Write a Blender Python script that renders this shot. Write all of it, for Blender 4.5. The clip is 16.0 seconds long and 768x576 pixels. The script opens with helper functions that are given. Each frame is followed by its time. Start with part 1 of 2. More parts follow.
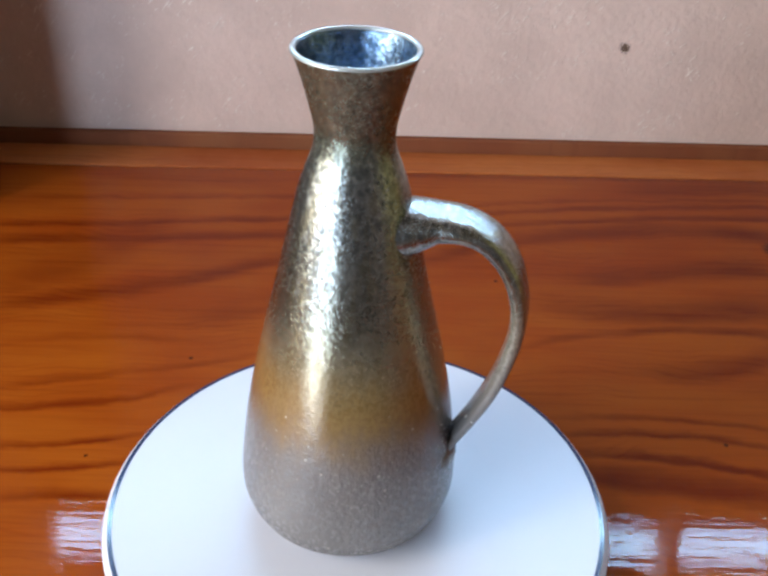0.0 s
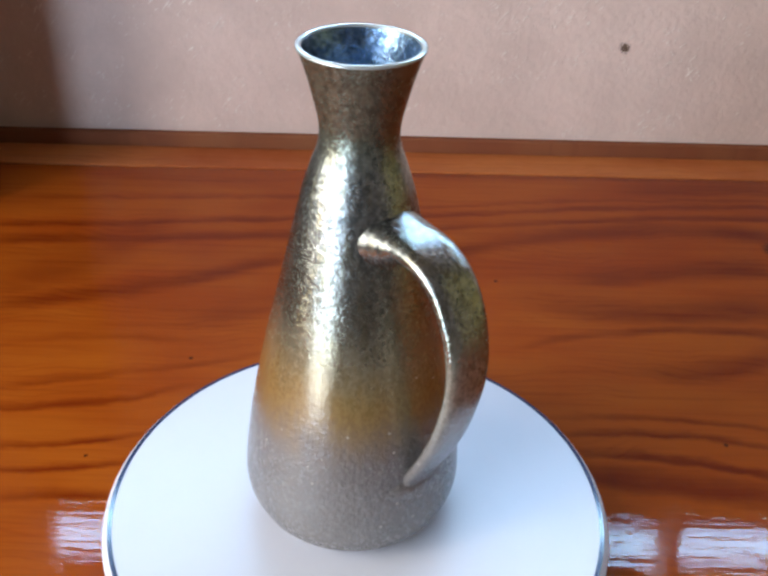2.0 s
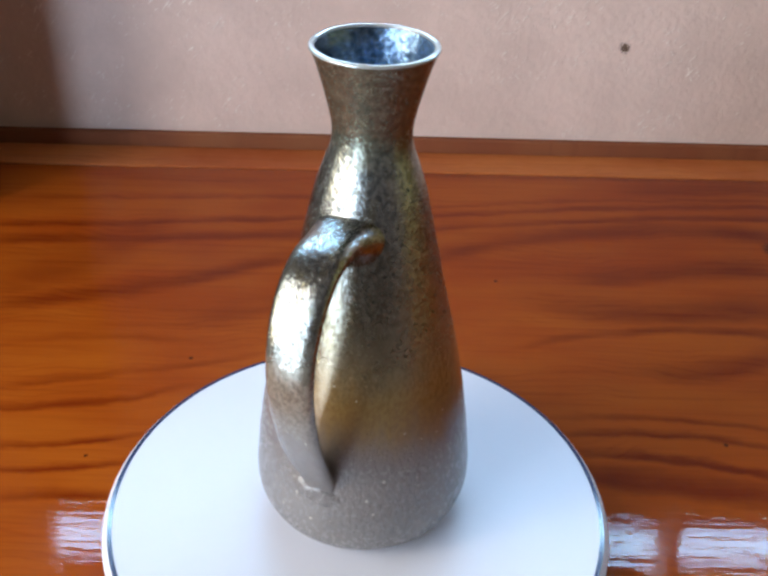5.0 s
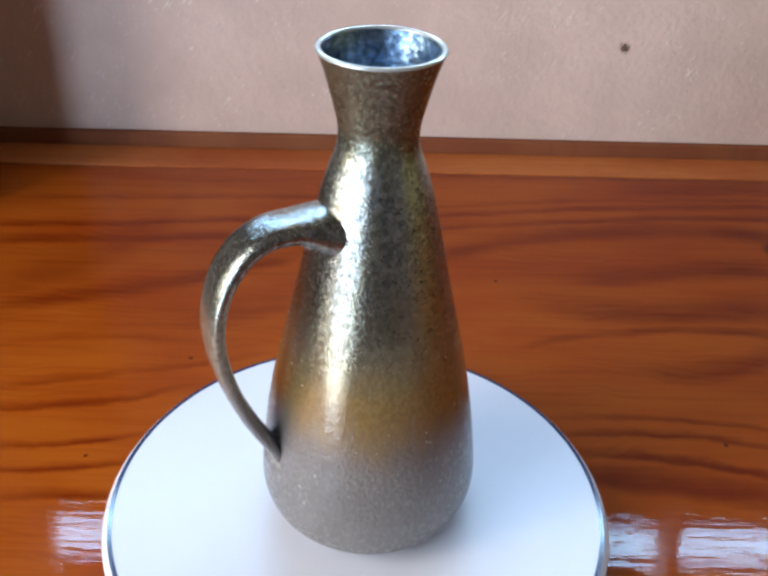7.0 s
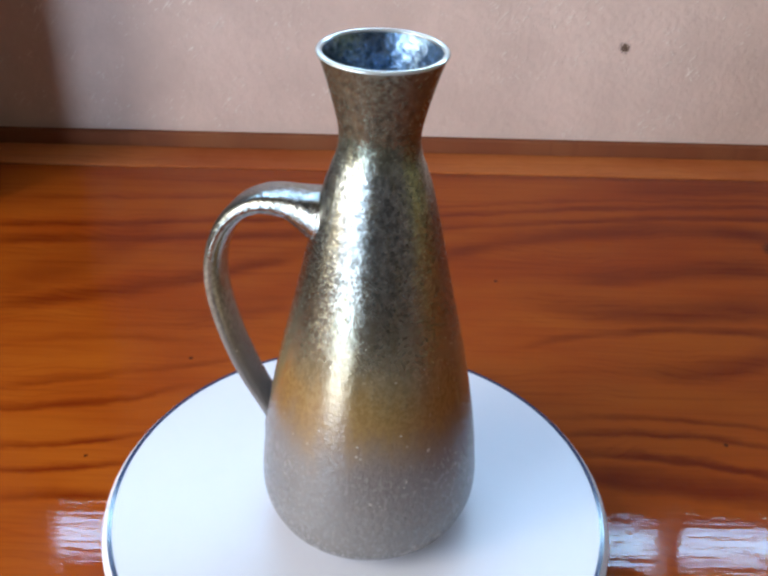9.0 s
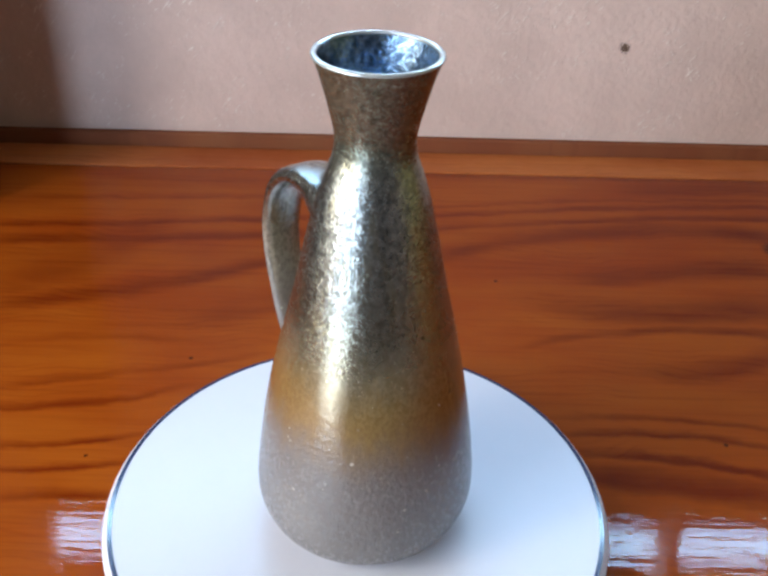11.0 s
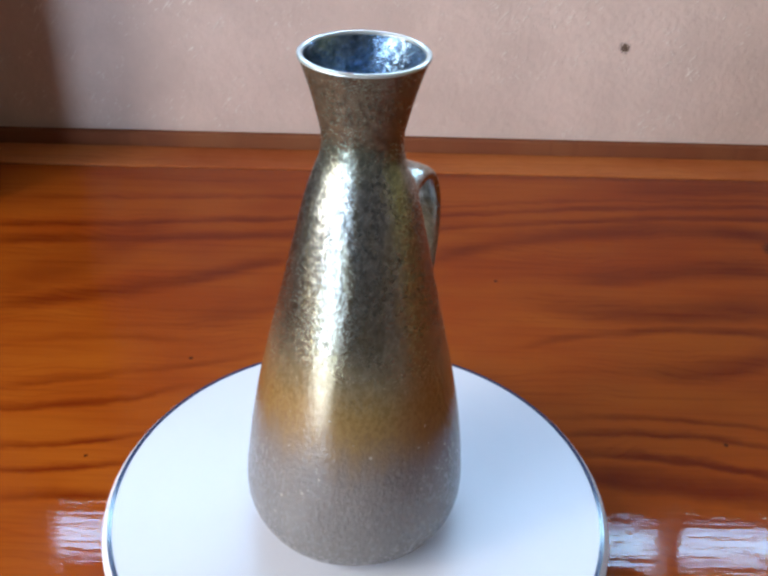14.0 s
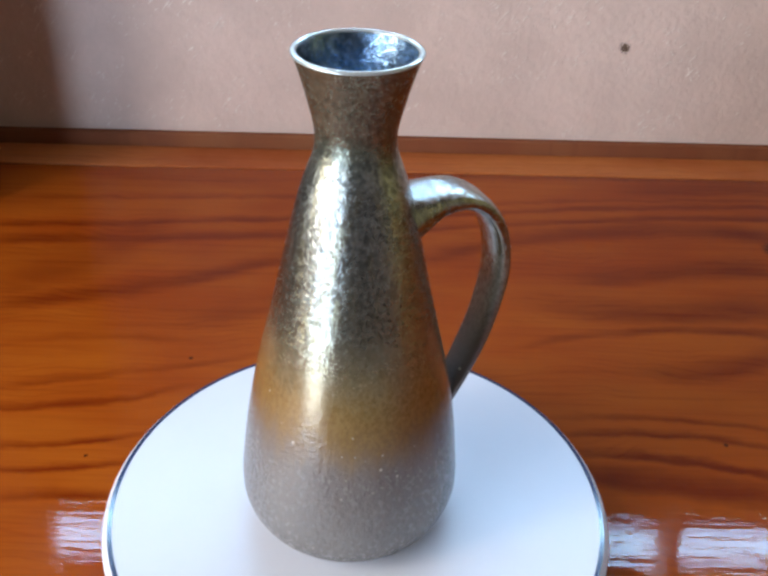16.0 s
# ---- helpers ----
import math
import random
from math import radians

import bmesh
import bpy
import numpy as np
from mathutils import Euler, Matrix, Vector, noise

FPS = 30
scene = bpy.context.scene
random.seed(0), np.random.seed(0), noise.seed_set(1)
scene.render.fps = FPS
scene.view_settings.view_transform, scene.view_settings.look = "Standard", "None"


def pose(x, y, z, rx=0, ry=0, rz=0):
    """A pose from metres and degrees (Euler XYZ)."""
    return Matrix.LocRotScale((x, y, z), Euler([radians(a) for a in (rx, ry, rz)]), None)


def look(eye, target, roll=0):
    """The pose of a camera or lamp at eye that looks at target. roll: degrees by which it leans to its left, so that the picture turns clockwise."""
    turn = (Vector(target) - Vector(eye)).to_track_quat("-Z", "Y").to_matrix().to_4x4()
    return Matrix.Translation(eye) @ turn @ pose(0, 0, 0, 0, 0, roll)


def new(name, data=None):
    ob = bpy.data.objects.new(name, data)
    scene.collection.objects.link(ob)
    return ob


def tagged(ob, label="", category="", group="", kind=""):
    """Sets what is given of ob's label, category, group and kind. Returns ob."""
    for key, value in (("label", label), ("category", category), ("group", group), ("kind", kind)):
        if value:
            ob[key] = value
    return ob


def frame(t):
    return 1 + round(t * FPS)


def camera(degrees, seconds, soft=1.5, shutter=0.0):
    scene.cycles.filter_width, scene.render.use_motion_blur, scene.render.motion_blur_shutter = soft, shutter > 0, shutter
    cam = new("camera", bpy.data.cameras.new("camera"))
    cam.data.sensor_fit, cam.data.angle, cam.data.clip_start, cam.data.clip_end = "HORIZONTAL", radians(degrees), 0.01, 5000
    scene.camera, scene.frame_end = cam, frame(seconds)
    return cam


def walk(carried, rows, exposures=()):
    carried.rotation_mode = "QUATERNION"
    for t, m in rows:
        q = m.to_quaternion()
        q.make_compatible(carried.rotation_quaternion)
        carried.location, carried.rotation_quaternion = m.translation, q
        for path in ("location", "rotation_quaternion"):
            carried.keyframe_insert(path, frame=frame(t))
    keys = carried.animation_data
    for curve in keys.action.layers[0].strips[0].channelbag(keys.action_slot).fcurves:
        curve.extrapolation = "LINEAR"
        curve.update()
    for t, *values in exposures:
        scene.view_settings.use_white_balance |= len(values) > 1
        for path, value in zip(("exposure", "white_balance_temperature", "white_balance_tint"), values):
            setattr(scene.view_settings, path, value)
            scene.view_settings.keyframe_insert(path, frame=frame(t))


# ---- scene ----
FOV = 45.35
TOP = 0.016            # height of the plate's upper face over the table
R0 = 0.115             # radius of the plate's blue line, the unit of the jug's profile
TURN = 20.023          # degrees a second, clockwise from above

cam = camera(FOV, 16.0, soft=2.9)
EYE = Vector((0.0, -0.31123, 0.32404 + TOP))
AIM = EYE + Vector((0.022268, 0.834599, -0.550408))
walk(cam, [(0.0, look(EYE, AIM, 2.358)), (16.0, look(EYE, AIM, 2.358))])

# ---- light ----
world = bpy.data.worlds.new("sky")
scene.world = world
world.use_nodes = True
wn = world.node_tree.nodes
sky = wn.new("ShaderNodeTexSky")
sky.sky_type, sky.sun_disc = "NISHITA", False
sky.sun_elevation, sky.sun_rotation = radians(38), radians(250)
world.node_tree.links.new(sky.outputs[0], wn["Background"].inputs[0])
wn["Background"].inputs[1].default_value = 0.1


def window_light(name, m, wide, high, radiance, colour):
    """Daylight in a window's opening; it shines along the pose's -z."""
    data = bpy.data.lights.new(name, "AREA")
    data.shape, data.size, data.size_y = "RECTANGLE", wide, high
    data.energy = radiance * wide * high * math.pi
    data.color = colour
    ob = new(name, data)
    ob.matrix_world = m
    return ob


WALL_Y = 0.432         # face of the wall behind the table
LEFT_X = -1.0          # face of the wall with the tall window
WA = (-0.74, -0.32, 0.06, 1.25)     # tall casements: y from, y to, z from, z to
WB = (-1.66, -0.84, -0.60, 1.25)
WC = (-0.28, 0.06, 0.06, 1.25)
W2 = (-0.374, 0.378, 0.460, 0.640)   # narrow window over the table: x from, x to, z from, z to
W3 = (0.386, 0.70, 0.460, 0.640)
for w, power, tone in ((WA, 13.2, (1.0, 0.955, 0.895)), (WB, 11.5, (0.62, 0.79, 1.0)), (WC, 3.5, (0.97, 0.97, 0.90))):
    mid = (LEFT_X - 0.10, (w[0] + w[1]) / 2, (w[2] + w[3]) / 2)
    window_light("daylight_tall", look(mid, (1, mid[1], mid[2])), w[1] - w[0], w[3] - w[2], power, tone)
for w in (W2, W3):
    mid = ((w[0] + w[1]) / 2, WALL_Y + 0.05, w[2] + 0.105)
    window_light("daylight_narrow", look(mid, (mid[0], -1, mid[2])), w[1] - w[0], 0.052, 46.0, (0.38, 0.67, 1.0))


# ---- materials ----
class Nodes:
    """Short hand for a material's node tree."""

    def __init__(self, name, rough=0.5, metal=0.0):
        self.mat = bpy.data.materials.new(name)
        self.mat.use_nodes = True
        self.tree = self.mat.node_tree
        self.bsdf = self.tree.nodes["Principled BSDF"]
        self.bsdf.inputs["Roughness"].default_value = rough
        self.bsdf.inputs["Metallic"].default_value = metal

    def node(self, kind, **inputs):
        n = self.tree.nodes.new("ShaderNode" + kind)
        for key, value in inputs.items():
            self.put(n.inputs[key.replace("_", " ")], value)
        return n

    def put(self, socket, value):
        if isinstance(value, bpy.types.NodeSocket):
            self.tree.links.new(value, socket)
        else:
            socket.default_value = value

    def place(self):
        return self.node("TexCoord").outputs["Object"]

    def math(self, op, a, b=0.0, c=0.0, clamp=False):
        n = self.node("Math")
        n.operation, n.use_clamp = op, clamp
        for s, v in zip(n.inputs, (a, b, c)):
            self.put(s, v)
        return n.outputs[0]

    def scaled(self, vector, scale, turn=(0, 0, 0), shift=(0, 0, 0)):
        n = self.node("Mapping", Vector=vector)
        n.inputs["Scale"].default_value = scale
        n.inputs["Rotation"].default_value = [radians(a) for a in turn]
        n.inputs["Location"].default_value = shift
        return n.outputs[0]

    def noise(self, vector, scale, detail=4.0, rough=0.55, warp=0.0):
        n = self.node("TexNoise", Vector=vector, Scale=scale, Detail=detail, Roughness=rough, Distortion=warp)
        return n.outputs["Fac"]

    def ramp(self, fac, stops, smooth="LINEAR"):
        n = self.node("ValToRGB", Fac=fac)
        r = n.color_ramp
        r.interpolation = smooth
        while len(r.elements) < len(stops):
            r.elements.new(1.0)
        for e, (at, col) in zip(r.elements, stops):
            e.position = at
            e.color = (col, col, col, 1) if isinstance(col, (int, float)) else (*col, 1)
        return n.outputs["Color"]

    def step(self, value, low, high):
        n = self.node("MapRange", Value=value)
        n.interpolation_type = "SMOOTHSTEP"
        n.inputs["From Min"].default_value, n.inputs["From Max"].default_value = low, high
        return n.outputs["Result"]

    def mix(self, fac, a, b, how="MIX"):
        n = self.node("Mix")
        n.data_type, n.blend_type = "RGBA", how
        for s, v in zip((n.inputs[0], n.inputs[6], n.inputs[7]), (fac, a, b)):
            self.put(s, (*v, 1) if isinstance(v, tuple) and len(v) == 3 else v)
        return n.outputs[2]

    def xyz(self, vector):
        return self.node("SeparateXYZ", Vector=vector).outputs

    def mark(self, vector, spots, ragged=0.4):
        """1 inside small ragged marks (x, y, z, radius), 0 outside."""
        wob = self.noise(vector, 700, 3)
        total = None
        for x, y, z, r in spots:
            d = self.node("VectorMath", )
            d.operation = "DISTANCE"
            self.put(d.inputs[0], vector)
            d.inputs[1].default_value = (x, y, z)
            e = self.math("ADD", self.math("DIVIDE", d.outputs["Value"], r), self.math("MULTIPLY", self.math("SUBTRACT", wob, 0.5), ragged * 4))
            m = self.math("SUBTRACT", 1.0, self.step(e, 0.6, 1.1))
            total = m if total is None else self.math("MAXIMUM", total, m)
        return total

    def bump(self, height, strength, distance, after=None):
        n = self.node("Bump", Height=height, Strength=strength, Distance=distance)
        if after is not None:
            self.put(n.inputs["Normal"], after)
        return n.outputs["Normal"]

    def done(self, **inputs):
        for key, value in inputs.items():
            if isinstance(value, tuple) and len(value) == 3:
                value = (*value, 1)
            self.put(self.bsdf.inputs[key.replace("_", " ")], value)
        return self.mat


def plaster(name, colour, marks=()):
    n = Nodes(name, 0.85)
    p = n.place()
    blotch = n.noise(p, 14, 4)
    fine = n.noise(p, 160, 4, 0.65)
    one = n.noise(n.scaled(n.scaled(p, (1, 1, 1), (0, -42, 0)), (560, 560, 130)), 1.0, 2)
    two = n.noise(n.scaled(n.scaled(p, (1, 1, 1), (0, 30, 0), (3, 0, 7)), (560, 560, 140)), 1.0, 2)
    where = n.step(n.noise(p, 38, 2), 0.44, 0.62)
    scratch = n.math("MULTIPLY", n.math("MAXIMUM", n.step(one, 0.61, 0.68), n.math("MULTIPLY", n.step(two, 0.66, 0.72), 0.8)), where)
    dark = tuple(c * 0.92 for c in colour)
    light = tuple(min(1, c * 1.06) for c in colour)
    col = n.mix(n.step(blotch, 0.3, 0.7), dark, light)
    col = n.mix(n.math("MULTIPLY", n.step(fine, 0.35, 0.8), 0.22), col, tuple(c * 0.8 for c in colour))
    col = n.mix(n.math("MULTIPLY", scratch, 0.75), col, (0.86, 0.78, 0.72))
    if marks:
        col = n.mix(n.mark(p, marks, 0.6), col, (0.10, 0.055, 0.035))
    nor = n.bump(fine, 0.55, 0.0015)
    nor = n.bump(n.noise(p, 70, 3), 0.28, 0.0016, nor)
    nor = n.bump(scratch, 0.5, 0.0008, nor)
    return n.done(Base_Color=col, Normal=nor)


# dark latewood lines: x from, x to, then y = a + b x + c x x, their width and strength
GRAIN_WEST = [(-0.196, -0.019, 0.3694, 0.207, 0.64, 0.0052, 0.35), (-0.258, -0.018, 0.3354, 0.121, 0.20, 0.0072, 0.50), (-0.263, -0.046, 0.3031, 0.161, 0.20, 0.0073, 0.80),
              (-0.258, -0.038, 0.2750, 0.113, 0.07, 0.0112, 0.75), (-0.236, -0.158, 0.5551, 2.648, 4.62, 0.0477, 0.55), (-0.230, -0.049, 0.2641, 0.608, 0.85, 0.0160, 0.75),
              (-0.105, -0.045, 0.2257, 1.178, 5.12, 0.0233, 0.45), (-0.198, -0.113, 0.1027, -0.527, -1.81, 0.0055, 0.35), (-0.143, -0.070, 0.1563, 0.569, 1.40, 0.0050, 0.50),
              (-0.203, -0.124, 0.0926, -0.280, -1.41, 0.0066, 0.45), (-0.198, -0.112, 0.1490, 0.741, 1.83, 0.0045, 0.75), (-0.187, -0.116, 0.1194, 0.772, 1.98, 0.0041, 0.90),
              (-0.182, -0.122, 0.1107, 0.963, 2.77, 0.0045, 1.00), (-0.175, -0.125, 0.0207, 0.040, -0.23, 0.0059, 0.75)]
GRAIN_EAST = [(0.021, 0.336, 0.3689, 0.055, -0.09, 0.0111, 0.60), (0.220, 0.330, 0.2981, 0.374, -0.57, 0.0271, 0.55), (0.039, 0.325, 0.3074, 0.224, -0.33, 0.0050, 0.45),
              (0.031, 0.321, 0.2933, 0.215, -0.27, 0.0065, 0.70), (0.027, 0.314, 0.2729, 0.221, -0.28, 0.0077, 0.75), (0.047, 0.302, 0.2102, 0.656, -1.40, 0.0189, 0.75),
              (0.150, 0.285, 0.1798, 0.298, -0.39, 0.0196, 0.60), (0.118, 0.266, 0.2308, -0.567, 1.43, 0.0241, 0.60), (0.113, 0.258, 0.0871, 0.715, -1.70, 0.0070, 0.60),
              (0.184, 0.248, 0.2499, -1.451, 3.91, 0.0135, 0.50), (0.122, 0.227, 0.0593, 0.255, -0.91, 0.0037, 0.45), (0.119, 0.222, 0.0346, 0.398, -1.36, 0.0044, 0.60),
              (0.117, 0.214, 0.0371, 0.251, -1.26, 0.0048, 0.65), (0.118, 0.208, 0.0395, -0.084, -0.13, 0.0126, 0.80)]


def varnished(name, tint=1.0, marks=(), shift=0.0, cast=(1, 1, 1), gloss=0.02, lines=()):
    """Varnished pine, its grain along x: latewood lines, sharp on their near side and fading away from it."""
    n = Nodes(name, 0.2)
    p = n.place()
    x, y, z = n.xyz(p)
    slow = n.noise(n.scaled(p, (9.0, 14.0, 1.0), (0, 0, 0), (shift, 0, 0)), 1.0, 2, 0.5)
    fine = n.noise(n.scaled(p, (34.0, 75.0, 1.0), (0, 0, 0), (shift, 2, 0)), 1.0, 3, 0.6)
    v = n.math("ADD", y, n.math("MULTIPLY", n.math("SUBTRACT", slow, 0.5), 0.010))
    v = n.math("ADD", v, n.math("MULTIPLY", n.math("SUBTRACT", fine, 0.5), 0.0085))
    broad = n.noise(n.scaled(p, (6.0, 14.0, 1.0), (0, 0, 0), (shift, 9, 0)), 1.0, 3)
    vein = n.noise(n.scaled(p, (6.0, 170.0, 1.0), (0, 0, 0), (shift, 5, 0)), 1.0, 4, 0.6)
    fibre = n.noise(n.scaled(p, (16.0, 700.0, 1.0)), 1.0, 3, 0.6)
    fade = n.noise(n.scaled(p, (14.0, 40.0, 1.0), (0, 0, 0), (shift, 3, 0)), 1.0, 3)
    late = 0.0
    for x0, x1, a, b, c, wide, strength in lines:
        at = n.math("MULTIPLY_ADD", n.math("MULTIPLY_ADD", x, c, b), x, a)
        d = n.math("DIVIDE", n.math("SUBTRACT", v, at), wide)
        m = n.math("MULTIPLY", n.step(d, -0.6, 0.25), n.math("SUBTRACT", 1.0, n.step(d, 0.15, 1.6)))
        m = n.math("MULTIPLY", m, n.math("MULTIPLY", n.step(x, x0 - 0.035, x0 + 0.02), n.math("SUBTRACT", 1.0, n.step(x, x1 - 0.02, x1 + 0.035))))
        late = n.math("MAXIMUM", late, n.math("MULTIPLY", m, strength))
    late = n.math("MULTIPLY", late, n.math("ADD", 0.72, n.math("MULTIPLY", n.step(fade, 0.34, 0.60), 0.42)))
    thin = n.step(n.math("SINE", n.math("MULTIPLY", n.math("ADD", v, n.math("MULTIPLY", slow, 0.04)), 1080.0)), 0.35, 1.0)
    thin = n.math("MULTIPLY", thin, n.step(n.noise(n.scaled(p, (8.0, 22.0, 1.0), (0, 0, 0), (shift, 6, 0)), 1.0, 2), 0.42, 0.60))
    dark = n.math("ADD", n.math("MULTIPLY", late, 0.88), n.math("MULTIPLY", n.step(vein, 0.46, 0.76), 0.26))
    dark = n.math("ADD", dark, n.math("MULTIPLY", thin, 0.15))
    # darker towards the right and the near side
    lean = n.math("ADD", x, n.math("MULTIPLY", n.math("SUBTRACT", 0.15, y), 0.9))
    right_dark = n.step(n.math("ADD", lean, n.math("MULTIPLY", n.math("SUBTRACT", broad, 0.5), 0.20)), 0.06, 0.31)
    dark = n.math("ADD", dark, n.math("MULTIPLY", right_dark, 0.38), clamp=True)

    def tone(r, g, b):
        return (r * tint * cast[0], g * tint * cast[1], b * tint * cast[2])

    base = n.mix(n.step(broad, 0.32, 0.68), tone(0.340, 0.057, 0.005), tone(0.420, 0.091, 0.008))
    col = n.mix(dark, base, tone(0.170, 0.016, 0.002))
    col = n.mix(n.math("MULTIPLY", n.math("MULTIPLY", late, 0.45), right_dark), col, tone(0.050, 0.007, 0.002))
    col = n.mix(n.math("MULTIPLY", n.step(fibre, 0.4, 0.75), 0.18), col, tone(0.14, 0.03, 0.006))
    if marks:
        col = n.mix(n.math("MULTIPLY", n.mark(p, marks, 0.3), 0.8), col, (0.030, 0.008, 0.005))
    ripple = n.noise(n.scaled(p, (18.0, 200.0, 1.0)), 1.0, 3, 0.6)
    nor = n.bump(ripple, 0.17, 0.0004)
    nor = n.bump(n.noise(n.scaled(p, (40.0, 480.0, 1.0)), 1.0, 2), 0.07, 0.0003, nor)
    nor = n.bump(fibre, 0.05, 0.0002, nor)
    return n.done(Base_Color=col, Normal=nor, Roughness=n.ramp(n.noise(p, 60, 4), [(0.3, gloss), (0.7, gloss * 1.5)]), Specular_IOR_Level=0.17)


def glazed_jug(name, line=0.063, gloss=0.15, fade=0.020, warm=((0.235, 0.128, 0.024), (0.31, 0.185, 0.048))):
    """Bare stoneware at the foot, then amber, then a dark pewter lustre full of small pits and runs."""
    n = Nodes(name, 0.35)
    p = n.place()
    x, y, z = n.xyz(p)
    cloud = n.noise(p, 26, 4, 0.6)
    mottle = n.noise(n.scaled(p, (1, 1, 0.75)), 520, 4, 0.65)
    grit = n.noise(n.scaled(p, (1, 1, 0.85)), 1050, 3, 0.6)
    runs = n.noise(n.scaled(p, (1, 1, 0.05)), 210, 3, 0.6)
    h = n.math("ADD", z, n.math("MULTIPLY", n.math("SUBTRACT", cloud, 0.5), 0.024))
    h = n.math("ADD", h, n.math("MULTIPLY", n.math("SUBTRACT", mottle, 0.5), 0.006))
    h = n.math("ADD", h, n.math("MULTIPLY", n.math("SUBTRACT", runs, 0.5), 0.014))
    glaze = n.step(h, line - fade * 0.55, line + fade * 1.5)
    upper = n.step(h, line + 0.014, line + 0.060)
    neck = n.step(z, 0.168, 0.190)
    bare = n.mix(n.step(cloud, 0.3, 0.7), (0.138, 0.121, 0.112), (0.172, 0.153, 0.142))
    bare = n.mix(n.math("MULTIPLY", n.step(grit, 0.5, 0.7), 0.2), bare, (0.12, 0.105, 0.10))
    amber = n.mix(n.step(mottle, 0.35, 0.65), *warm)
    pewter = n.mix(n.step(mottle, 0.36, 0.64), (0.170, 0.180, 0.178), (0.44, 0.450, 0.432))
    pewter = n.mix(n.math("MULTIPLY", n.step(runs, 0.48, 0.66), 0.38), pewter, (0.34, 0.285, 0.150))
    pewter = n.mix(n.math("MULTIPLY", n.math("SUBTRACT", 1.0, n.step(h, 0.095, 0.165)), 0.5), pewter, (0.40, 0.325, 0.165))
    bronze = n.mix(n.step(mottle, 0.35, 0.66), (0.100, 0.104, 0.068), (0.245, 0.245, 0.165))
    met = n.mix(n.math("MULTIPLY", neck, 0.85), n.mix(upper, amber, pewter), bronze)
    pits = n.math("MULTIPLY", n.step(grit, 0.50, 0.68), n.step(n.noise(p, 95, 3), 0.36, 0.56))
    pits = n.math("MULTIPLY", pits, n.step(h, line + 0.012, line + 0.050))
    pits = n.math("MULTIPLY", pits, n.math("SUBTRACT", 1.0, n.math("MULTIPLY", neck, 0.45)))
    met = n.mix(n.math("MULTIPLY", pits, 0.78), met, (0.030, 0.034, 0.034))
    col = n.mix(glaze, bare, met)
    # pale grains in the clay
    v = n.node("TexVoronoi", Vector=p, Scale=300.0)
    size = n.math("MULTIPLY", n.xyz(v.outputs["Color"])[0], 0.25)
    pick = n.math("GREATER_THAN", n.xyz(v.outputs["Color"])[1], 0.84)
    grain = n.math("MULTIPLY", n.math("LESS_THAN", v.outputs["Distance"], size), pick)
    grain = n.math("MULTIPLY", grain, n.math("SUBTRACT", 1.0, n.math("MULTIPLY", glaze, 0.95)))
    col = n.mix(n.math("MULTIPLY", grain, 0.8), col, (0.60, 0.54, 0.46))
    metal = n.math("MULTIPLY", glaze, n.math("ADD", 0.30, n.math("MULTIPLY", upper, 0.65)))
    metal = n.math("MULTIPLY", metal, n.math("SUBTRACT", 1.0, n.math("MULTIPLY", neck, 0.18)))
    rough = n.math("ADD", gloss, n.math("MULTIPLY", mottle, 0.13))
    rough = n.math("SUBTRACT", rough, n.math("MULTIPLY", n.math("SUBTRACT", glaze, upper), 0.03))
    rough = n.math("ADD", rough, n.math("MULTIPLY", n.math("SUBTRACT", 1.0, glaze), 0.05))
    rough = n.math("ADD", rough, n.math("MULTIPLY", pits, 0.16))
    coarse = n.math("SUBTRACT", 0.60, n.math("SUBTRACT", n.math("MULTIPLY", glaze, 0.52), n.math("MULTIPLY", upper, 0.36)))
    knead = n.noise(p, 400, 3, 0.6)
    nor = n.bump(mottle, n.math("ADD", 0.12, n.math("MULTIPLY", neck, 0.16)), 0.0010)
    nor = n.bump(knead, n.math("MULTIPLY", n.math("SUBTRACT", 1.0, glaze), 0.45), 0.0011, nor)
    nor = n.bump(grit, coarse, 0.0004, nor)
    nor = n.bump(grain, 0.5, 0.0005, nor)
    nor = n.bump(runs, 0.12, 0.0010, nor)
    rings = n.noise(n.scaled(p, (14, 14, 420)), 1.0, 3, 0.6)
    nor = n.bump(rings, 0.10, 0.0008, nor)
    return n.done(Base_Color=col, Metallic=metal, Roughness=rough, Normal=nor, Specular_IOR_Level=0.95,
                  Coat_Normal=nor, Coat_Roughness=0.23,
                  Coat_Weight=n.math("MULTIPLY", n.math("MULTIPLY", n.step(h, line - 0.062, line - 0.034), n.math("SUBTRACT", 1.0, n.math("MULTIPLY", upper, 0.85))), n.math("ADD", 0.4, n.math("MULTIPLY", glaze, 0.4))))


def lustre(name, low, high):
    """A metallic glaze with a fine mottle between the two tones given."""
    n = Nodes(name, 0.2, 0.95)
    p = n.place()
    m = n.noise(p, 420, 4, 0.65)
    col = n.mix(n.step(m, 0.35, 0.65), low, high)
    return n.done(Base_Color=col, Normal=n.bump(m, 0.5, 0.0010))


def enamel(name, colour, rough=0.12):
    n = Nodes(name, rough)
    p = n.place()
    dirt = n.noise(p, 40, 4)
    col = n.mix(n.math("MULTIPLY", n.step(dirt, 0.45, 0.8), 0.12), colour, tuple(c * 0.85 for c in colour))
    return n.done(Base_Color=col, Normal=n.bump(n.noise(p, 25, 2), 0.05, 0.001))


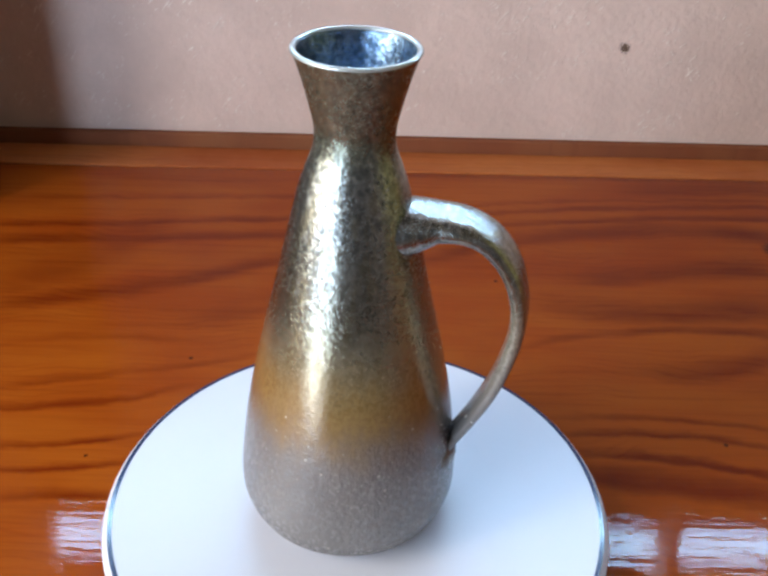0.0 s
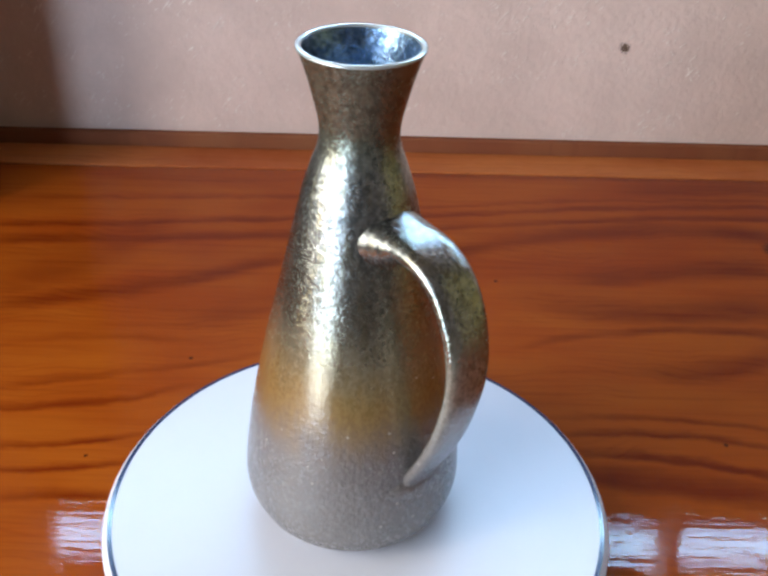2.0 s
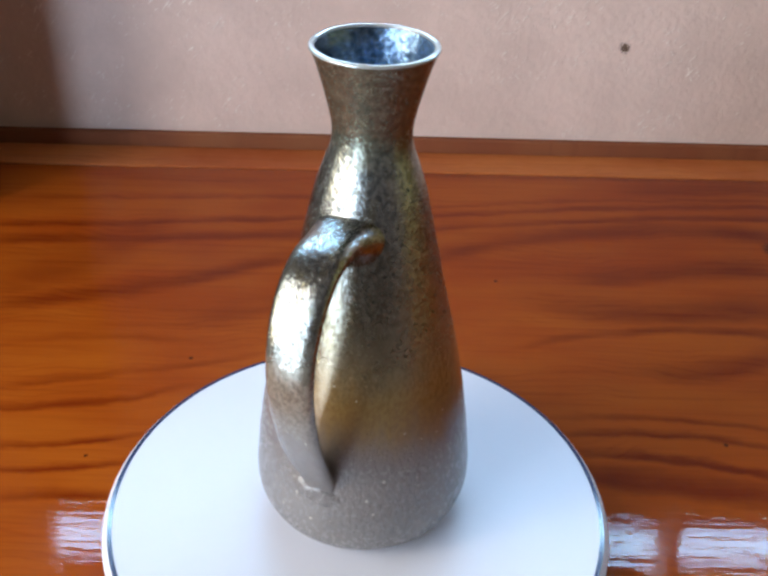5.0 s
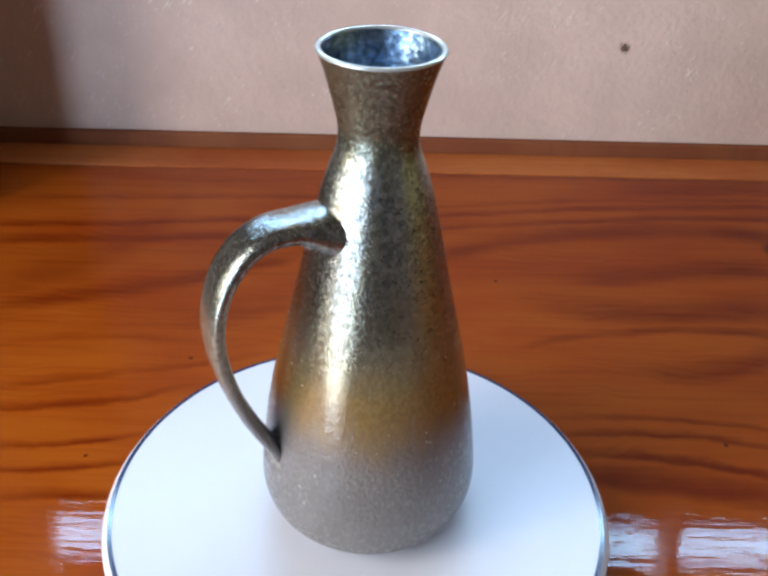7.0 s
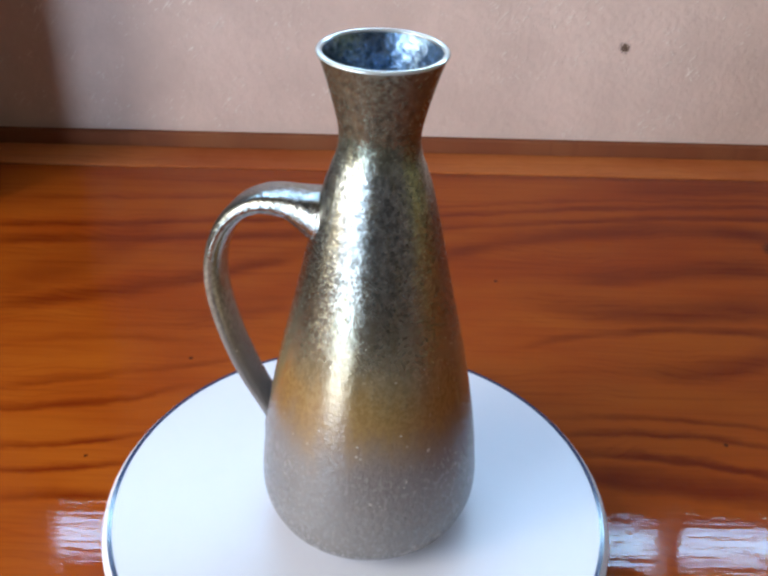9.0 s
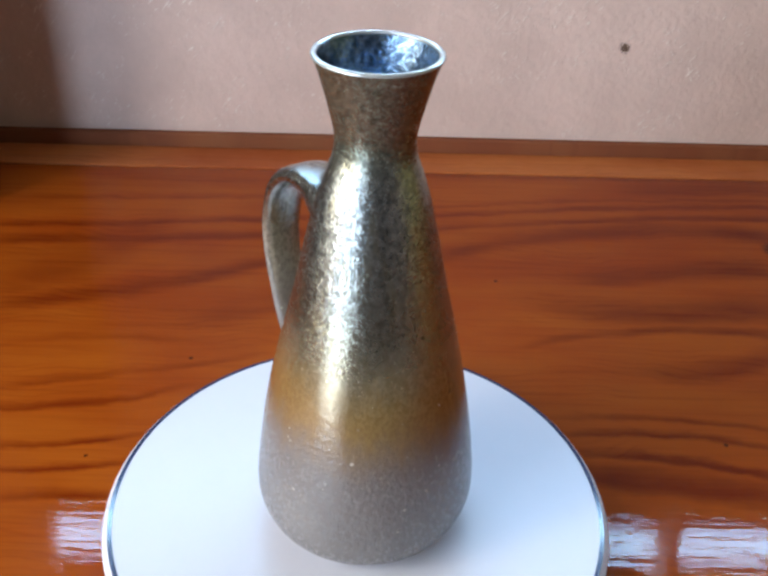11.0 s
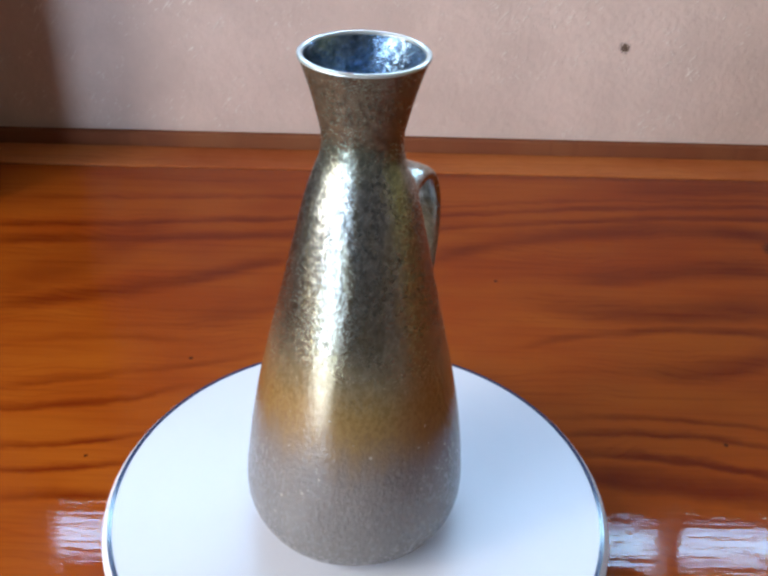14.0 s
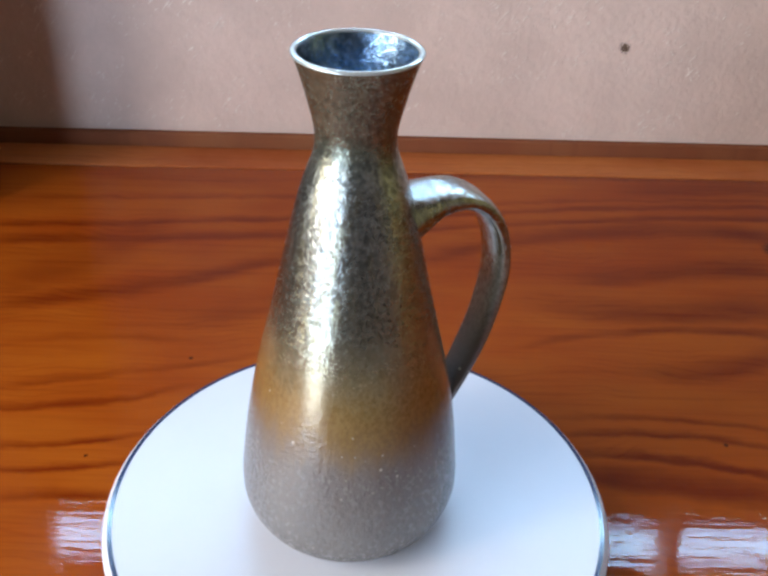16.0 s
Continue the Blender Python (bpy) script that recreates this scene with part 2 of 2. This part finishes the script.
def plain(name, colour, rough=0.6):
    n = Nodes(name, rough)
    p = n.place()
    col = n.mix(n.noise(p, 9, 4), tuple(c * 0.85 for c in colour), colour)
    return n.done(Base_Color=col, Normal=n.bump(n.noise(p, 120, 3), 0.1, 0.001))


WALL = plaster("pink_beige_plaster", (0.705, 0.545, 0.488), [(0.2105, WALL_Y, 0.0945, 0.0048), (-0.2653, WALL_Y, 0.0865, 0.0022), (0.2550, WALL_Y, 0.0975, 0.0012)])
# a dim room's shade is put into this colour, for the jug's reflections
DIM_ROOM = plaster("dim_room_plaster", (0.12, 0.085, 0.065))
# yellowed and lighter, to reflect as the olive streak on the jug
STREAK_CREAM = plaster("cream_reflector", (0.29, 0.235, 0.085))
TABLE = varnished("varnished_pine", 0.90, [(0.1992, 0.0581, 0, 0.0016), (0.0904, 0.2166, 0, 0.0015), (-0.1016, 0.1231, 0, 0.0015), (-0.1417, 0.0392, 0, 0.0012),
                                         (0.306, 0.268, 0, 0.013)], lines=GRAIN_WEST + GRAIN_EAST)
STRIP = varnished("dull_pine_strip", 1.22, (), 4.0, (1.05, 1.62, 5.5), 0.35)
EDGE = varnished("dark_pine_strip", 0.64, (), 7.0, (0.98, 1.72, 9.0), 0.5)
JUG = glazed_jug("stoneware_with_lustre")
STRAP = glazed_jug("handle_lustre", 0.082, 0.12, 0.030, ((0.17, 0.150, 0.115), (0.34, 0.305, 0.240)))
PALE = enamel("pale_rim_glaze", (0.55, 0.57, 0.55), 0.25)
PALE.node_tree.nodes["Principled BSDF"].inputs["Metallic"].default_value = 0.55
# the blue stands in for sky reflected inside the neck
LINING = lustre("sky_tinted_lining", (0.06, 0.11, 0.18), (0.24, 0.34, 0.45))
GRAIN = plain("pale_clay_grain", (0.38, 0.35, 0.31), 0.5)
WHITE = enamel("white_enamel", (0.735, 0.74, 0.815), 0.34)
NAVY = enamel("navy_enamel", (0.020, 0.030, 0.085))
FRAME = plain("white_window_paint", (0.75, 0.75, 0.73), 0.4)
FLOOR = plain("brown_floor", (0.16, 0.10, 0.07))


# ---- mesh helpers ----
def mesh_object(name, bm, material, smooth=False):
    bmesh.ops.recalc_face_normals(bm, faces=bm.faces)
    me = bpy.data.meshes.new(name)
    bm.to_mesh(me)
    bm.free()
    me.materials.append(material)
    if smooth:
        for f in me.polygons:
            f.use_smooth = True
    return new(name, me)


def part(name, bm, material, parent, label="", smooth=False):
    ob = mesh_object(name, bm, material, smooth)
    ob.parent = parent
    return tagged(ob, label)


def box(bm, lo, hi, bevel=0.0):
    made = bmesh.ops.create_cube(bm, size=1.0, matrix=Matrix.LocRotScale(
        [(a + b) / 2 for a, b in zip(lo, hi)], None, [b - a for a, b in zip(lo, hi)]))
    if bevel:
        edges = list({e for v in made["verts"] for e in v.link_edges})
        bmesh.ops.bevel(bm, geom=edges, offset=bevel, segments=3, profile=0.5, affect="EDGES")
    return bm


def lathe(bm, rows, sides=128, wob=None):
    """Turn rows of (radius, height) round z; a radius of 0 closes the end."""
    rings = []
    for r, z in rows:
        if r <= 0:
            rings.append([bm.verts.new((0, 0, z))])
            continue
        ring = []
        for i in range(sides):
            a = 2 * math.pi * i / sides
            k = r * (1 + (wob(a, z) if wob else 0))
            ring.append(bm.verts.new((k * math.cos(a), k * math.sin(a), z)))
        rings.append(ring)
    for a, b in zip(rings, rings[1:]):
        for i in range(sides):
            j = (i + 1) % sides
            if len(a) == 1:
                bm.faces.new((a[0], b[i], b[j]))
            elif len(b) == 1:
                bm.faces.new((a[i], a[j], b[0]))
            else:
                bm.faces.new((a[i], a[j], b[j], b[i]))
    return bm


def curve_through(keys, count):
    """Points on a smooth curve (Catmull-Rom) through the keys, each a tuple."""
    k = [Vector(a) for a in keys]
    k = [k[0] * 2 - k[1]] + k + [k[-1] * 2 - k[-2]]
    out = []
    spans = len(k) - 3
    for i in range(count):
        s = i / (count - 1) * spans
        j = min(int(s), spans - 1)
        t = s - j
        a, b, c, d = k[j:j + 4]
        out.append(0.5 * ((2 * b) + (c - a) * t + (2 * a - 5 * b + 4 * c - d) * t * t + (3 * b - a - 3 * c + d) * t ** 3))
    return out


# ---- the room ----
SKEW = Matrix.Rotation(radians(0.77), 3, "Z")      # the wall and table lie slightly aslant to the camera


def aslant(bm):
    bmesh.ops.rotate(bm, verts=bm.verts, cent=(0.33, WALL_Y, 0), matrix=SKEW)
    return bm


def wall_with_openings(name, along, face, out, a0, a1, z0, z1, holes, material):
    """A thick wall; along 'x' or 'y', its inner face at face, its thickness going to face + out, with rectangular openings."""
    bm = bmesh.new()

    def slab(u0, u1, w0, w1):
        if u1 - u0 < 1e-6 or w1 - w0 < 1e-6:
            return
        lo, hi = min(face, face + out), max(face, face + out)
        if along == "x":
            box(bm, (u0, lo, w0), (u1, hi, w1))
        else:
            box(bm, (lo, u0, w0), (hi, u1, w1))

    if holes:
        at = a0
        for h in sorted(holes):
            slab(at, h[0], z0, z1)
            slab(h[0], h[1], z0, h[2])
            slab(h[0], h[1], h[3], z1)
            at = h[1]
        slab(at, a1, z0, z1)
    else:
        slab(a0, a1, z0, z1)
    if name == "wall_north":
        aslant(bm)
    return tagged(mesh_object(name, bm, material), kind="structure")


RIGHT_X, FRONT_Y, FLOOR_Z, CEIL_Z = 1.15, -2.4, -0.75, 1.65
tagged(wall_with_openings("wall_north", "x", WALL_Y, 0.18, LEFT_X - 0.2, RIGHT_X + 0.2, FLOOR_Z, CEIL_Z, [W2, W3], WALL),
       "pink-beige roughcast plaster wall with scratches and stains", "wall")
# unseen walls that close the room, coloured very dark to reflect as shade
tagged(wall_with_openings("wall_west", "y", LEFT_X, -0.2, FRONT_Y, WALL_Y, FLOOR_Z, CEIL_Z, [WA, WB, WC], DIM_ROOM), "unseen wall with three tall windows, darkened to stand for a dim room", "wall")
# lighter near section added as a reflector for the jug's right side
tagged(wall_with_openings("wall_east", "y", RIGHT_X, 0.2, -0.52, WALL_Y, FLOOR_Z, CEIL_Z, [], STREAK_CREAM), "unseen cream wall section, added to reflect as the jug's olive streak", "wall")
tagged(wall_with_openings("wall_east_far", "y", RIGHT_X, 0.2, FRONT_Y, -0.52, FLOOR_Z, CEIL_Z, [], DIM_ROOM), "unseen far wall section, darkened to stand for a dim room", "wall")
tagged(wall_with_openings("wall_south", "x", FRONT_Y, -0.2, LEFT_X - 0.2, RIGHT_X + 0.2, FLOOR_Z, CEIL_Z, [], DIM_ROOM), "unseen wall, darkened to stand for a dim room", "wall")
# unseen block, added to cast the shadow on the wall's left end
SHADE_BLOCK = (-0.324, 0.270)
bm = box(bmesh.new(), (LEFT_X, SHADE_BLOCK[1], FLOOR_Z), (SHADE_BLOCK[0], WALL_Y, 0.36))
box(bm, (LEFT_X, SHADE_BLOCK[1] - 0.02, 0.363), (SHADE_BLOCK[0] - 0.038, WALL_Y, CEIL_Z))
tagged(mesh_object("wall_shade_block", bm, DIM_ROOM), "unseen block added to shade the wall's left end, stepped back above", "wall", kind="structure")
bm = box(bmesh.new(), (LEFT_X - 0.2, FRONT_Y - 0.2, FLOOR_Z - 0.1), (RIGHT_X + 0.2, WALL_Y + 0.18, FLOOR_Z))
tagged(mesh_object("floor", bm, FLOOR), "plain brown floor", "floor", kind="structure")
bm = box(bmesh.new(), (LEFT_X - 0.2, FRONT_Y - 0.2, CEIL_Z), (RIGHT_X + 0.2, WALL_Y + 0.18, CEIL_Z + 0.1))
tagged(mesh_object("ceiling", bm, DIM_ROOM), "unseen ceiling, darkened to stand for a dim room", "ceiling", kind="structure")


# ---- the table ----
def make_table():
    top = new("table")
    tagged(top, "varnished orange-brown pine table against the wall", "table")
    gap, edge = 0.3855, 0.4240
    bm = box(bmesh.new(), (-0.320, -0.24, -0.032), (1.1, gap - 0.0022, 0.0), 0.0008)
    part("tabletop", aslant(bm), TABLE, top, "glossy pine board with dark grain")
    bm = box(bmesh.new(), (-0.320, gap + 0.0010, -0.032), (1.1, edge, 0.0), 0.0012)
    part("rear_board", aslant(bm), STRIP, top, "narrow dull pine board")
    bm = box(bmesh.new(), (-0.320, edge + 0.0005, -0.03), (1.1, WALL_Y - 0.0005, 0.0120), 0.002)
    part("upstand", aslant(bm), EDGE, top, "low dark wooden strip along the wall")
    for x in (-0.28, 1.05):
        for y in (-0.19, 0.34):
            bm = box(bmesh.new(), (x - 0.03, y - 0.03, FLOOR_Z), (x + 0.03, y + 0.03, -0.032), 0.004)
            part("leg", bm, STRIP, top)
    return top


make_table()


# ---- plate and jug ----
def make_plate():
    thing = new("turning_plate")
    tagged(thing, "round white plate with a navy line round its edge", "plate")
    b = R0
    rows = [(0, 0.0), (b - 0.0014, 0.0), (b - 0.0014, -0.004), (0, -0.004)]
    part("dish", lathe(bmesh.new(), rows, 192), WHITE, thing)
    rows = [(b - 0.0014, 0.0001), (b + 0.0006, 0.0001), (b + 0.0006, -0.004), (b - 0.0014, -0.004), (b - 0.0014, 0.0001)]
    part("line", lathe(bmesh.new(), rows, 192), NAVY, thing, "thin navy line")
    rows = [(b + 0.0006, 0.0)]
    for i in range(13):
        u = i / 12
        rows.append((b + 0.0006 + 0.0027 * u, -0.0036 * u ** 1.25))
    rows += [(b + 0.0020, -0.006), (b - 0.012, -0.011), (0.070, -0.0125), (0.068, -TOP), (0.062, -TOP), (0.060, -0.010), (0.060, -0.0042), (b + 0.0006, -0.0042), (b + 0.0006, 0.0)]
    part("lip", lathe(bmesh.new(), rows, 192), WHITE, thing, "rounded pale blue-white lip", True)
    return thing


PROFILE = [(0.0, 0.283), (0.012, 0.322), (0.04, 0.357), (0.08, 0.391), (0.15, 0.417), (0.22, 0.4216), (0.32, 0.4128), (0.45, 0.3971), (0.6, 0.3733), (0.75, 0.3428),
           (0.9, 0.3077), (1.05, 0.2717), (1.2, 0.2385), (1.32, 0.2114), (1.42, 0.1869), (1.5, 0.161), (1.56, 0.1395), (1.61, 0.132), (1.66, 0.1350), (1.75, 0.1565),
           (1.835, 0.1808), (1.895, 0.2020)]
HANDLE = [(0.110, 1.296), (0.175, 1.308), (0.24, 1.326), (0.31, 1.341), (0.40, 1.336), (0.483, 1.290), (0.548, 1.205), (0.585, 1.10), (0.595, 0.985), (0.580, 0.865), (0.538, 0.71),
          (0.475, 0.56), (0.405, 0.425), (0.385, 0.37), (0.345, 0.33)]
HANDLE_AT = -13.0
# grains: angle, height in units of R0, radius in metres
GRAINS = [(-49.7, 0.549, 0.0008), (-64.8, 0.201, 0.0007), (60.3, 0.646, 0.0006), (48.2, 0.177, 0.0008), (38.5, 0.293, 0.0007), (84.8, 0.575, 0.0008),
          (21.3, 0.434, 0.0010), (137.8, 0.218, 0.0008), (128.3, 0.477, 0.0006), (162.2, 0.423, 0.0006)]


def make_jug():
    thing = new("jug")
    tagged(thing, "tall stoneware jug with metallic bronze glaze on a white plate", "jug")

    def wob(a, z):
        return 0.006 * noise.noise((math.cos(a) * 1.3, math.sin(a) * 1.3, z * 22)) + 0.0015 * noise.noise((math.cos(a) * 2, math.sin(a) * 2, z * 160)) \
            - 0.016 * math.exp(-((z - 0.0105) / 0.0012) ** 2) * max(0.0, math.cos(a + radians(105)))

    outer = [(v.y * R0, v.x * R0) for v in curve_through(PROFILE, 150)]
    rows = [(0, 0.0012), (outer[0][0] * 0.86, 0.0010), (outer[0][0] * 0.94, 0.0)] + outer
    top_r, top_z = outer[-1]
    lip = 0.0010
    rows.append((top_r - 0.0006, top_z))
    part("body", lathe(bmesh.new(), rows, 160, wob), JUG, thing, "", True)
    rows = [(top_r - lip, top_z)]
    for r, z in reversed(outer):
        if z > 0.01:
            rows.append((max(r - lip * 1.9, 0.004), z))
    rows.append((0, 0.010))
    part("lining", lathe(bmesh.new(), rows, 160, wob), LINING, thing, "pewter glaze inside, with the sky's blue reflection put into its colour", True)
    ring = []
    for i in range(17):
        a = -0.10 * math.pi + 1.2 * math.pi * i / 16
        ring.append((top_r - lip * 0.95 + lip * 1.15 * math.cos(a), top_z - 0.0003 + lip * 0.85 * math.sin(a)))
    ring.append(ring[0])
    part("rim", lathe(bmesh.new(), ring, 160, wob), PALE, thing, "pale rim", True)
    # pale grains standing out of the clay
    bm = bmesh.new()
    zs, rs = [a[0] for a in PROFILE], [a[1] for a in PROFILE]
    for ang, z, size in GRAINS:
        r = float(np.interp(z, zs, rs)) * R0
        a = radians(ang)
        bmesh.ops.create_icosphere(bm, subdivisions=1, radius=size * 0.75, matrix=Matrix.LocRotScale(
            (r * math.cos(a), r * math.sin(a), z * R0), Euler((0, 0, a)), (0.35, 1.0, 0.8)))
    rnd = random.Random(5)
    for _ in range(64):
        z = rnd.uniform(0.07, 0.62) if rnd.random() < 0.8 else rnd.uniform(0.6, 0.9)
        a, r = rnd.uniform(0, 2 * math.pi), float(np.interp(z, zs, rs)) * R0
        bmesh.ops.create_icosphere(bm, subdivisions=1, radius=rnd.uniform(0.00022, 0.00055), matrix=Matrix.LocRotScale(
            (r * math.cos(a), r * math.sin(a), z * R0), Euler((rnd.uniform(-1, 1), 0, a)), (0.35, rnd.uniform(0.8, 1.5), 0.8)))
    tagged(part("grain", bm, GRAIN, thing, "pale clay grains"), kind="stuff")

    # handle: a flattened strap swept along its curve
    bm = bmesh.new()
    line = [Vector((v.x * R0, 0, v.y * R0)) for v in curve_through(HANDLE, 90)]
    rings = []
    m = len(line)
    for i, c in enumerate(line):
        d = (line[min(i + 1, m - 1)] - line[max(i - 1, 0)]).normalized()
        side = Vector((0, 1, 0))
        out = side.cross(d)
        s = i / (m - 1)
        boxy = float(np.interp(s, [0.06, 0.20], [1.0, 0.78]))
        roll = radians(float(np.interp(s, [0, 0.22, 0.48], [6, 5, 0])))
        side, out = side * math.cos(roll) - out * math.sin(roll), out * math.cos(roll) + side * math.sin(roll)
        wide = R0 * np.interp(s, [0, 0.07, 0.13, 0.20, 0.5, 0.75, 0.92, 1.0], [0.140, 0.128, 0.114, 0.096, 0.083, 0.074, 0.058, 0.052])
        thick = R0 * np.interp(s, [0, 0.07, 0.13, 0.20, 0.3, 0.6, 0.9, 1.0], [0.120, 0.108, 0.082, 0.052, 0.039, 0.032, 0.027, 0.020])
        ring = []
        for k in range(28):
            a = 2 * math.pi * k / 28
            ca, sa = math.cos(a), math.sin(a)
            u = math.copysign(abs(ca) ** boxy, ca)
            w = math.copysign(abs(sa) ** (boxy + 0.05), sa)
            hollow = 0.16 * (1 - u * u) if w < 0 else 0.0
            jit = 1 + 0.02 * noise.noise(c * 60 + Vector((u, w, 0)))
            ring.append(bm.verts.new(c + side * (wide * u * jit) + out * (thick * (w + hollow) * jit)))
        rings.append(ring)
    for a, b in zip(rings, rings[1:]):
        for k in range(28):
            bm.faces.new((a[k], a[(k + 1) % 28], b[(k + 1) % 28], b[k]))
    bm.faces.new(rings[0])
    bm.faces.new(rings[-1])
    bmesh.ops.rotate(bm, verts=bm.verts, matrix=Matrix.Rotation(radians(HANDLE_AT), 3, "Z"))
    strap = part("handle", bm, STRAP, thing, "arched strap handle", True)
    # smeared clay where the strap is pressed on to the foot
    bm = bmesh.new()
    bmesh.ops.create_icosphere(bm, subdivisions=4, radius=R0, matrix=Matrix.LocRotScale((0.399 * R0, -0.018 * R0, 0.350 * R0), Euler((radians(-9), 0, 0)), (0.024, 0.120, 0.050)))
    for v in bm.verts:
        bend = 1.0 - math.sqrt(max(0.0, 1.0 - (v.co.y / (0.41 * R0)) ** 2))
        v.co.x += 0.0006 * noise.noise(v.co * 210) + 0.0005 * noise.noise(v.co * 620) - 0.41 * R0 * bend
        v.co.z += 0.0012 * noise.noise(v.co * 170 + Vector((5, 0, 0)))
    bmesh.ops.rotate(bm, verts=bm.verts, matrix=Matrix.Rotation(radians(HANDLE_AT), 3, "Z"))
    part("clay_smear", bm, JUG, strap, "bare clay smeared at the handle's foot", True)
    return thing


plate = make_plate()
jug = make_jug()


# ---- windows ----
def make_window(name, label, along, face, out, hole, bars):
    """A painted frame set into an opening, with bars across it."""
    thing = new(name)
    tagged(thing, label, "window", kind="structure")
    a0, a1, z0, z1 = hole
    d0, d1 = sorted((face + out * 0.25, face + out * 0.45))

    def bar(u0, u1, w0, w1, what):
        if along == "x":
            bm = box(bmesh.new(), (u0, d0, w0), (u1, d1, w1), 0.001)
        else:
            bm = box(bmesh.new(), (d0, u0, w0), (d1, u1, w1), 0.001)
        part(what, bm, FRAME, thing)

    t = 0.006
    bar(a0, a1, z0, z0 + t, "sill")
    bar(a0, a1, z1 - t, z1, "head")
    bar(a0, a0 + t, z0 + t, z1 - t, "jamb")
    bar(a1 - t, a1, z0 + t, z1 - t, "jamb")
    for b in bars:
        bar(b - t, b + t, z0 + t, z1 - t, "glazing_bar")
    return thing


make_window("window_1", "tall white-framed window", "y", LEFT_X, -0.2, WA, [])
make_window("window_2", "tall white-framed window", "y", LEFT_X, -0.2, WB, [])
make_window("window_3", "tall white-framed window", "y", LEFT_X, -0.2, WC, [])


def motions():
    off, start = 0.041 * R0, 168.5
    plate_rows, jug_rows = [], []
    for i in range(33):
        t = i * 0.5
        a = -TURN * t
        b = radians(start + a)
        plate_rows.append((t, pose(0, 0, TOP, 0, 0, a)))
        jug_rows.append((t, pose(off * math.cos(b), off * math.sin(b), TOP, 0, 0, a)))
    walk(plate, plate_rows)
    walk(jug, jug_rows)


motions()
